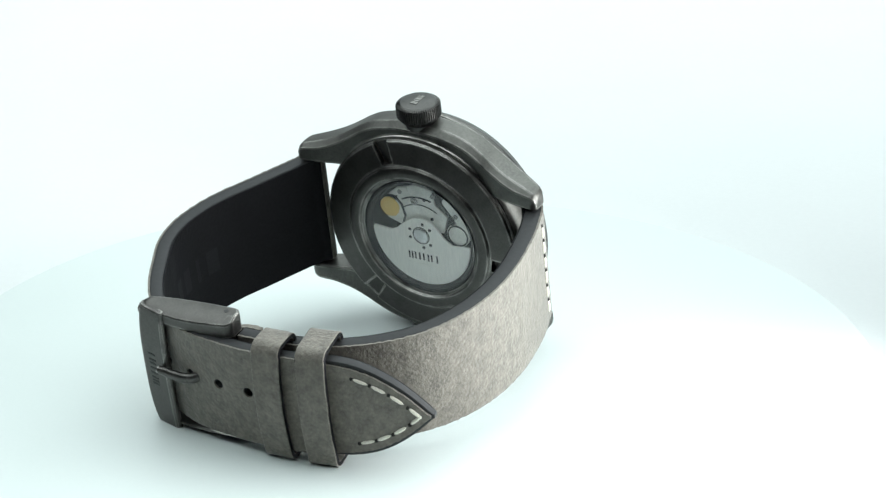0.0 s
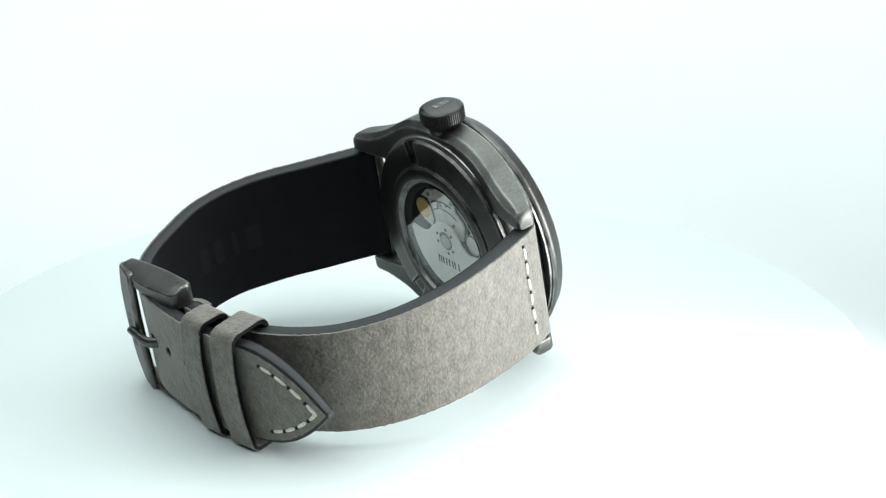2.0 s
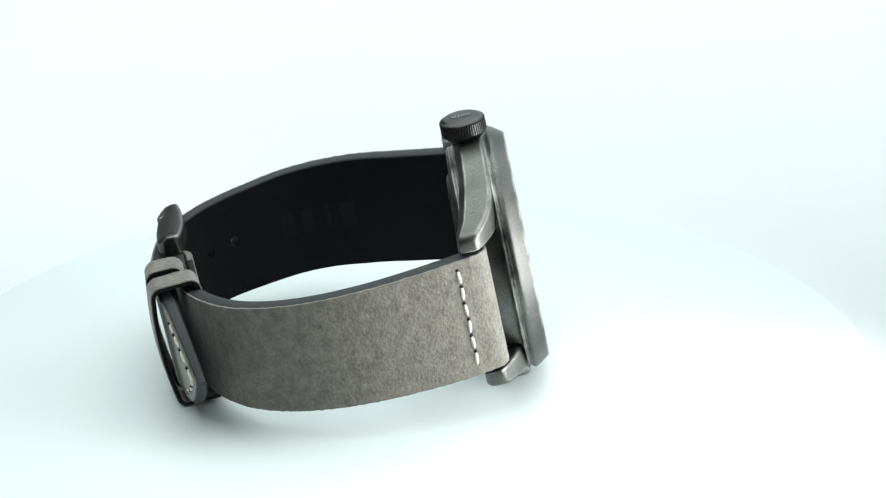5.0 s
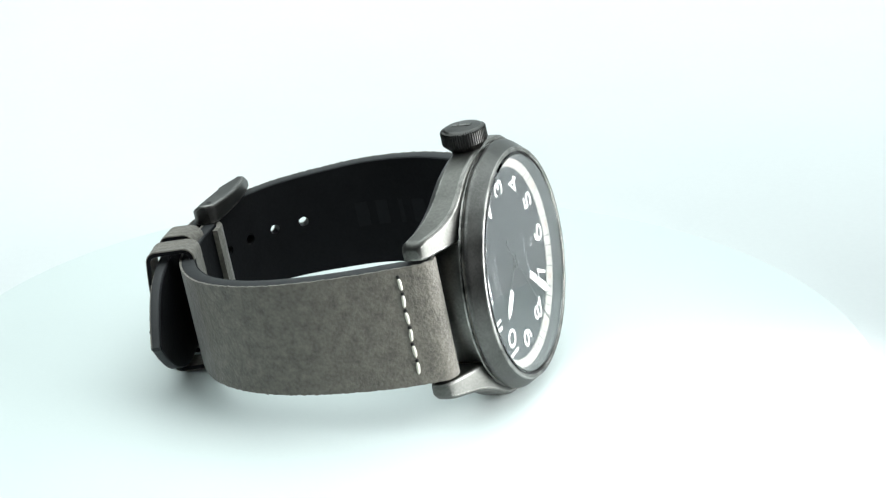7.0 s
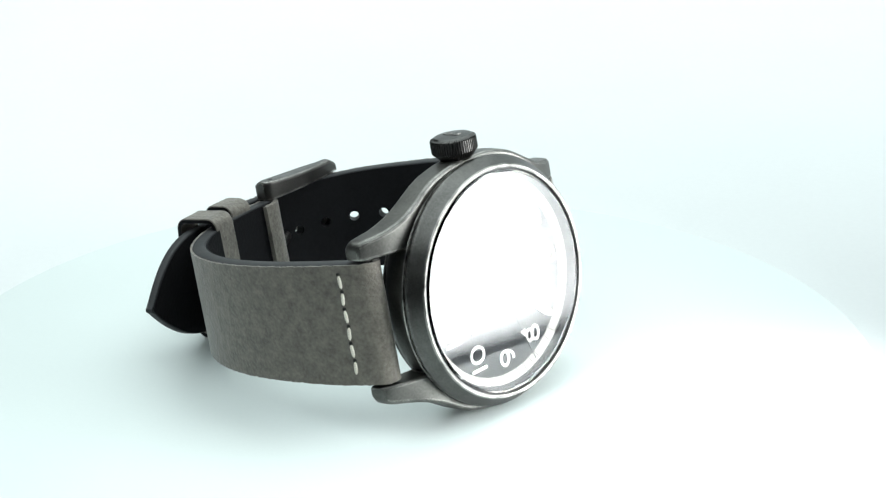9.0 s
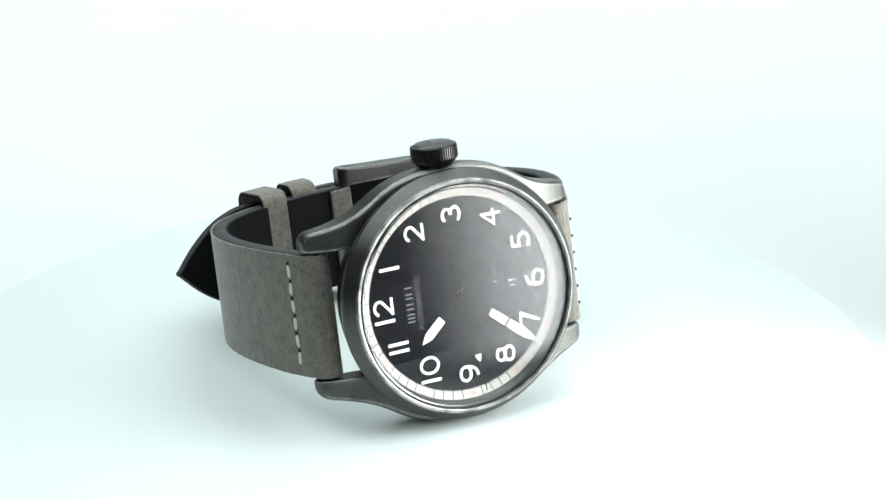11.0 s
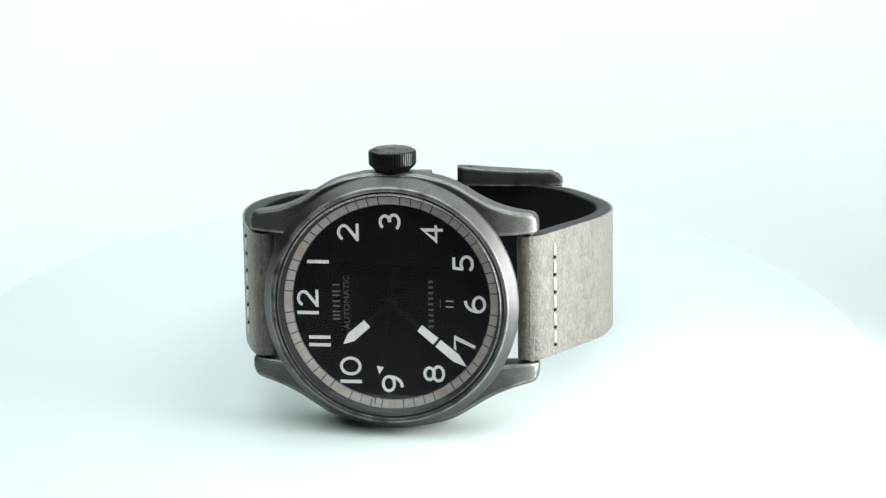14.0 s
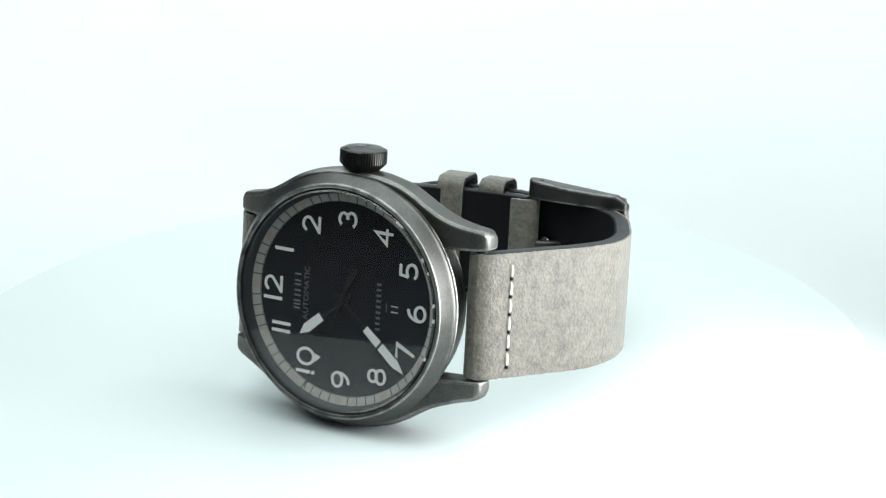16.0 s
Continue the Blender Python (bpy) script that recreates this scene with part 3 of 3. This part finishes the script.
def layer(path, s0, s1, half, w0, w1, steps, ragged=0.0, round_edge=0.0, across=9, seed=0.0):
    """A strip of the strap between the depths w0 and w1 (functions of s or numbers)."""
    f = lambda w, s: w(s) if callable(w) else w
    bm = bmesh.new()
    rows = []
    for s in np.linspace(s0, s1, steps):
        h = half(s)
        a, b = f(w0, s), f(w1, s)
        ring = []
        jl = ragged * noise.noise((s * 1.3, seed, 0.0)) + ragged * 0.6 * noise.noise((s * 4.1, seed, 5.0))
        jr = ragged * noise.noise((s * 1.3, seed, 9.0)) + ragged * 0.6 * noise.noise((s * 4.1, seed, 14.0))
        e = round_edge
        for x in np.linspace(-1, 1, across):
            ring.append((x * (h - e) + (jl if x < 0 else jr) * abs(x), b))
        if e:
            ring += [(h - e * 0.3, b - e * 0.3 * (1 if b > a else -1)), (h, b - e * (1 if b > a else -1)), (h, a + e * (1 if b > a else -1)), (h - e * 0.3, a + e * 0.3 * (1 if b > a else -1))]
        for x in np.linspace(1, -1, across):
            ring.append((x * (h - e) + (jl if x < 0 else jr) * abs(x), a))
        if e:
            ring += [(-h + e * 0.3, a + e * 0.3 * (1 if b > a else -1)), (-h, a + e * (1 if b > a else -1)), (-h, b - e * (1 if b > a else -1)), (-h + e * 0.3, b - e * 0.3 * (1 if b > a else -1))]
        rows.append([bm.verts.new(path.place(s, x, w)) for x, w in ring])
    m = len(rows[0])
    for a, b in zip(rows, rows[1:]):
        for k in range(m):
            bm.faces.new((a[k], a[(k + 1) % m], b[(k + 1) % m], b[k]))
    bm.faces.new(rows[0][::-1])
    bm.faces.new(rows[-1])
    return bm


def stitch_mesh(length, r):
    n, prof = 12, []
    for k in range(9):
        u = -1 + k / 4
        prof.append((max(0.05, r * math.sqrt(max(0.0, 1 - abs(u) ** 3))), u * length / 2))
    bm = lathe(prof, n, closed=False, hub=True)
    return moved(bm, Matrix.Rotation(radians(90), 4, "Y"))


def add_stitches(path, parent, spots, w):
    """spots: (s, x, angle across the strap in degrees, length)."""
    first = {}
    for s, x, ang, ln in spots:
        m = path.axes(s, x, w) @ Matrix.Rotation(radians(ang), 4, "Z")
        m = Matrix.Translation(m.translation * MM) @ m.to_quaternion().to_matrix().to_4x4()
        for name, mat, size, off in (("stitch", THREAD, (ln, 0.33), 0.0), ("stitch_hole", HOLE, (0.6, 0.34), -0.0)):
            basis = m if name == "stitch" else m @ Matrix.Translation((MM * (ln / 2 + 0.22), 0, -0.00006))
            key = (name, round(ln, 2))
            if key in first:
                twin(first[key], parent, basis)
            else:
                first[key] = part(name, stitch_mesh(*size), mat, parent, basis=basis)


def bar_loop(sign, back):
    """Half of the rounded end of a strap half, wrapped round the spring bar: its front or its back."""
    a0 = (180 if back else 0) + (25 if sign > 0 else -25)
    arc = [(1.68 * math.cos(radians(a)), 1.68 * math.sin(radians(a))) for a in np.linspace(a0, a0 + 180, 22)]
    to_x = Matrix(((0, 0, 1, 0), (1, 0, 0, sign * 22.75), (0, 1, 0, -5.6), (0, 0, 0, 1)))
    return moved(prism(arc, -10.8, 10.8), to_x)


def build_strap():
    short = Path(SHORT, -1)
    ls = short.length
    half_s = lambda s: 10.85 - 1.4 * min(1, max(0, (s - 8) / (ls - 25)))
    th_s = lambda s: 1.75 - 0.35 * min(1, s / ls)
    body = part("strap_short", layer(short, 0, ls, half_s, lambda s: -th_s(s) + 0.25, lambda s: th_s(s) - 0.35, 120, round_edge=0.25), EDGE, watch, "grey leather strap half holding the buckle")
    part("outer_leather", layer(short, 0, ls, lambda s: half_s(s) - 0.05, lambda s: th_s(s) - 0.36, lambda s: th_s(s) + 0.04 * noise.noise((s * 0.7, 0, 0)), 220, ragged=0.16, across=13), LEATHER, body, "rough mottled grey leather")
    part("lining", layer(short, 0, ls, lambda s: half_s(s) - 0.2, lambda s: -th_s(s), lambda s: -th_s(s) + 0.26, 120), LINING, body, "smooth black leather lining")
    part("bar_loop", bar_loop(1, False), LEATHER, body, "grey leather wrapped round the spring bar", bevel=0.2)
    part("bar_loop_lining", bar_loop(1, True), LINING, body, bevel=0.2)
    s0 = short.near(25.3, -9.9)
    add_stitches(short, body, [(s0, x, 4 * math.sin(x), 2.35) for x in (-7.6, -4.5, -1.4, 1.7, 4.8, 7.9)], 1.76)
    # folded end round the buckle's pin
    fold = Path([(-1.2, -56.6), (-3.2, -56.7), (-4.8, -57.4), (-5.4, -58.9), (-4.6, -60.2)], 1)
    part("folded_end", layer(fold, 0, fold.length, lambda s: 9.6, -0.5, 0.5, 24, ragged=0.1), LEATHER, body, "folded grey leather end round the pin")

    long = Path(LONG, 1)
    long.shift = [(0, 0.0), (15, -0.3), (28, -0.45), (44, 0.1), (58, 0.4), (70, 0.4)]
    ll = long.length
    tip = ll - 17.5

    def half_l(s):
        h = 10.95 - 1.4 * min(1, max(0, (s - 24) / 34))
        return h if s < tip else max(0.35, h * (1 - ((s - tip) / 17.6) ** 2.1))
    th_l = lambda s: 1.7 - 0.45 * min(1, s / (ll - 30)) - (0.25 * max(0, (s - tip) / 17.5))
    cutter = []
    hole_s = [long.near(0, -62.5) - 0.4 - 6.05 * k for k in range(6)]
    for s in hole_s:
        cutter.append(moved(disc(0.95, -5, 5, 24), long.axes(s, 0.9, 0)))
    cutters = [merge(*[c.copy() for c in cutter]) for _ in range(3)]
    body = part("strap_long", cut(layer(long, 0, ll, half_l, lambda s: -th_l(s) + 0.25, lambda s: th_l(s) - 0.35, 170, round_edge=0.25), cutters[0]), EDGE, watch, "grey leather strap half with punched holes and pointed tip")
    part("outer_leather", cut(layer(long, 0, ll - 0.6, lambda s: max(0.3, half_l(s) - (0.05 if s < tip - 6 else 0.05 + 0.75 * min(1, (s - tip + 6) / 8))), lambda s: th_l(s) - 0.36, lambda s: th_l(s) + 0.04 * noise.noise((s * 0.7, 3, 0)), 260, ragged=0.16, across=13, seed=4.0), cutters[1]), LEATHER, body, "rough mottled grey leather")
    part("lining", cut(layer(long, 0, ll - 0.4, lambda s: max(0.3, half_l(s) - 0.2), lambda s: -th_l(s), lambda s: -th_l(s) + 0.26, 160), cutters[2]), LINING, body, "smooth black leather lining")
    for k, w in enumerate((2.6, 2.4, 1.0, 3.0)):
        sk = long.near(-31.6, -40.5) - 4.2 * k
        part("debossed_mark", layer(long, sk - w / 2, sk + w / 2, lambda s: 2.4, lambda s: -th_l(s) - 0.02, lambda s: -th_l(s) + 0.1, 6), MARK, body)
    part("bar_loop", bar_loop(-1, False), LEATHER, body, "grey leather wrapped round the spring bar", bevel=0.2)
    part("bar_loop_lining", bar_loop(-1, True), LINING, body, bevel=0.2)
    s0 = long.near(-25.6, -9.9)
    add_stitches(long, body, [(s0, x, 4 * math.sin(x * 2), 2.35) for x in (-7.6, -4.5, -1.4, 1.7, 4.8, 7.9)], 1.72)
    spots = []
    for sg in (1, -1):
        for k in range(4):
            u = 0.31 + 0.17 * k
            s = tip + 17.5 * u
            h0, h1 = half_l(s - 1.2) - 2.6, half_l(s + 1.2) - 2.6
            ang = math.degrees(math.atan2(2.4, sg * (h1 - h0)))
            spots.append((s, sg * max(0.55, (h0 + h1) / 2), ang, 2.7))
    add_stitches(long, body, spots, 1.13)
    return short, long


short_path, long_path = build_strap()


def build_keepers():
    def keeper(y0, y1, zmid, tilt, hi, lo, hx, label):
        """A flat leather band closed round both strap halves."""
        t = 0.95
        bm = bmesh.new()
        r, ring = 2.1, []
        for cx, cz, a0 in ((hx - r, hi - r, 0), (-hx + r, hi - r, 90), (-hx + r, lo + r, 180), (hx - r, lo + r, 270)):
            for a in np.linspace(a0, a0 + 90, 7):
                ring.append((cx, cz, math.cos(radians(a)), math.sin(radians(a))))
            if a0 == 180:
                ring += [(x, lo + r, 0.0, -1.0) for x in np.linspace(-hx + r, hx - r, 9)[1:-1]]
        ring = [(cx, cz - (1.15 * (1 - (cx / hx) ** 2) if sa < 0 else 0.0), ca, sa) for cx, cz, ca, sa in ring]
        rows = []
        for y in np.linspace(y0, y1, 9):
            j = 0.10 * noise.noise((y * 0.9, hi, 0))
            rows.append(([bm.verts.new((cx + (r - t) * ca, y, cz + (r - t) * sa)) for cx, cz, ca, sa in ring],
                         [bm.verts.new((cx + (r + j) * ca, y + 0.12 * noise.noise((cx + ca * 3, cz + sa * 3, y)), cz + (r + j) * sa)) for cx, cz, ca, sa in ring]))
        n = len(ring)
        for (i0, o0), (i1, o1) in zip(rows, rows[1:]):
            for k in range(n):
                k2 = (k + 1) % n
                bm.faces.new((o0[k], o0[k2], o1[k2], o1[k]))
                bm.faces.new((i0[k], i1[k], i1[k2], i0[k2]))
        for (i, o), flip in ((rows[0], 1), (rows[-1], -1)):
            for k in range(n):
                k2 = (k + 1) % n
                bm.faces.new((i[k], i[k2], o[k2], o[k])[::flip])
        yc = (y0 + y1) / 2
        m = Matrix.Translation((0.5, yc, zmid)) @ Matrix.Rotation(radians(tilt), 4, "X") @ Matrix.Translation((0, -yc, 0))
        rim = bmesh.new()
        loops = []
        for y in (y0 - 0.06, y1 + 0.06):
            loops.append([[rim.verts.new((cx + (r - f) * ca, y, cz + (r - f) * sa)) for cx, cz, ca, sa in ring] for f in (0.22, t - 0.08)])
        for k in range(n):
            k2 = (k + 1) % n
            (a, b), (c, d) = loops
            rim.faces.new((a[k], a[k2], c[k2], c[k]))
            rim.faces.new((b[k], d[k], d[k2], b[k2]))
            rim.faces.new((a[k], b[k], b[k2], a[k2]))
            rim.faces.new((c[k], c[k2], d[k2], d[k]))
        ob = part("strap_keeper", moved(bm, m), LEATHER, watch, label, bevel=0.15)
        part("painted_edge", moved(rim, m), LINING, ob, "black painted edge")
        return ob
    keeper(1.6, 6.7, -59.9, 5, 2.5, -4.1, 11.6, "fixed grey leather strap keeper")
    keeper(9.3, 14.5, -58.5, 11, 4.2, -4.6, 11.7, "sliding grey leather strap keeper")


build_keepers()


def build_buckle():
    # a curved plate across the strap, two arms back to the pin, and a prong
    bm = bmesh.new()
    rows = []
    for x in np.linspace(-12.1, 12.1, 25):
        e = abs(x) / 12.1
        bow = -0.5 * (1 - e * e)
        y0, y1 = -24.0 + 0.9 * e ** 4, -17.5
        sec = [(y0 + 0.5, -59.8), (y1, -61.5 + bow * 0.7), (y1 + 0.2, -62.1 + bow), (y1 - 0.3, -62.75 + bow), (y0 + 0.6, -61.5 + bow), (y0, -60.7 + bow * 0.5)]
        rows.append([bm.verts.new((x, y, z)) for y, z in sec])
    m = len(rows[0])
    for a, b in zip(rows, rows[1:]):
        for k in range(m):
            bm.faces.new((a[k], b[k], b[(k + 1) % m], a[(k + 1) % m]))
    bm.faces.new(rows[0])
    bm.faces.new(rows[-1][::-1])
    buckle = part("buckle", bm, STEEL_DARK, watch, "worn gunmetal pin buckle", smooth=40, bevel=0.25)
    for s in (1, -1):
        bm = bmesh.new()
        rows = []
        for y in np.linspace(-23.7, -3.7, 30):
            u = (y + 23.7) / 20.0
            zt = curve_at([(0, -59.3), (0.25, -58.1), (0.6, -57.4), (1, -57.5)], u)
            zb = curve_at([(0, -61.0), (0.2, -61.9), (0.5, -62.6), (1, -62.0)], u)
            x0 = 9.9 if s > 0 else 10.6
            x1 = curve_at([(0, 12.7), (0.2, 12.7), (0.6, 13.0), (1, 13.6)] if s > 0 else [(0, 12.4), (0.2, 12.0), (0.6, 11.5), (1, 11.8)], u)
            e = max(0.0, (u - 0.90) / 0.10)
            k = 0.75 * (1 - math.sqrt(max(0.0, 1 - e * e)))
            zt, zb = zt - k * 1.4, zb + k * 1.4
            # the end over the plate slopes down, and the outer edge is broadly chamfered
            x1 -= 1.3 * max(0.0, 1 - u / 0.10)
            c = min(1.6, 0.45 * (zt - zb))
            rows.append([bm.verts.new((s * x, y, z)) for x, z in ((x0, zb), (x1 - 0.65 * c, zb), (x1, zb + c), (x1, zt - 0.35), (x1 - 0.3, zt), (x0, zt))])
        for a, b in zip(rows, rows[1:]):
            for k in range(6):
                bm.faces.new((a[k], b[k], b[(k + 1) % 6], a[(k + 1) % 6]))
        bm.faces.new(rows[0])
        bm.faces.new(rows[-1][::-1])
        part("buckle_arm", bm, STEEL_DARK, buckle, smooth=40, bevel=0.3)
        xt = (13.44 if s > 0 else -11.72)
        part("pin_end", moved(disc(0.45, -0.1, 0.05, 16), Matrix.Translation((xt, -6.0, -59.1)) @ Matrix.Rotation(radians(90 * s), 4, "Y")), INK, buckle)
    part("hinge_pin", moved(lathe([(0.1, -10.8), (0.65, -10.8), (0.65, 10.8), (0.1, 10.8)], 20, closed=False, hub=True), Matrix.Translation((0, -4.6, -58.6)) @ Matrix.Rotation(radians(90), 4, "Y")), STEEL_DARK, buckle)
    # prong
    pts = [(-4.6, -58.6), (-8.0, -60.0), (-11.0, -62.6), (-12.1, -63.9), (-14.0, -64.3), (-16.5, -64.1), (-18.8, -63.9)]
    path = Path(pts, 1)
    bm = bmesh.new()
    rows = []
    for s in np.linspace(0, path.length, 26):
        w = 1.0 - 0.3 * (s / path.length) ** 6
        rows.append([bm.verts.new(path.place(s, 0.9 + w * math.cos(a), 0.78 * math.sin(a))) for a in np.linspace(0, 2 * math.pi, 12, endpoint=False)])
    for a, b in zip(rows, rows[1:]):
        for k in range(12):
            bm.faces.new((a[k], b[k], b[(k + 1) % 12], a[(k + 1) % 12]))
    bm.faces.new(rows[0])
    bm.faces.new(rows[-1][::-1])
    part("prong", bm, STEEL_DARK, buckle, smooth=50)
    for x, w in ((-4.85, 0.35), (-4.2, 0.3), (-3.55, 0.35), (-2.55, 0.35), (-1.6, 0.35), (-0.6, 0.35), (0.1, 0.35), (1.3, 0.35)):
        xx = x + 1.6
        e = abs(xx) / 12.1
        part("emblem_bar", moved(box(xx - w / 2, xx + w / 2, -0.8, 0.8, -0.05, 0.05), Matrix.Translation((0, -21.0, -62.05 - 0.5 * (1 - e * e))) @ Matrix.Rotation(radians(-11.5), 4, "X")), MOVEMENT_DARK, buckle, smooth=0)


build_buckle()


# ---- movement: the turntable carries the watch round; the second hand runs ----
def motions():
    rows = [(t, pose(0, 0, 0, 0, 0, 78.56 - 11.2026 * t)) for t in np.arange(0, 16.01, 1.0)]
    walk(watch, rows)
    walk(turntable, rows)
    hand_rows = [(t, WATCH_AXES @ Matrix.Rotation(radians(-(270.8 + 6.0 * (t - 12.5))), 4, "Z")) for t in np.arange(0, 16.01, 1.0)]
    walk(second_hand, hand_rows)


motions()
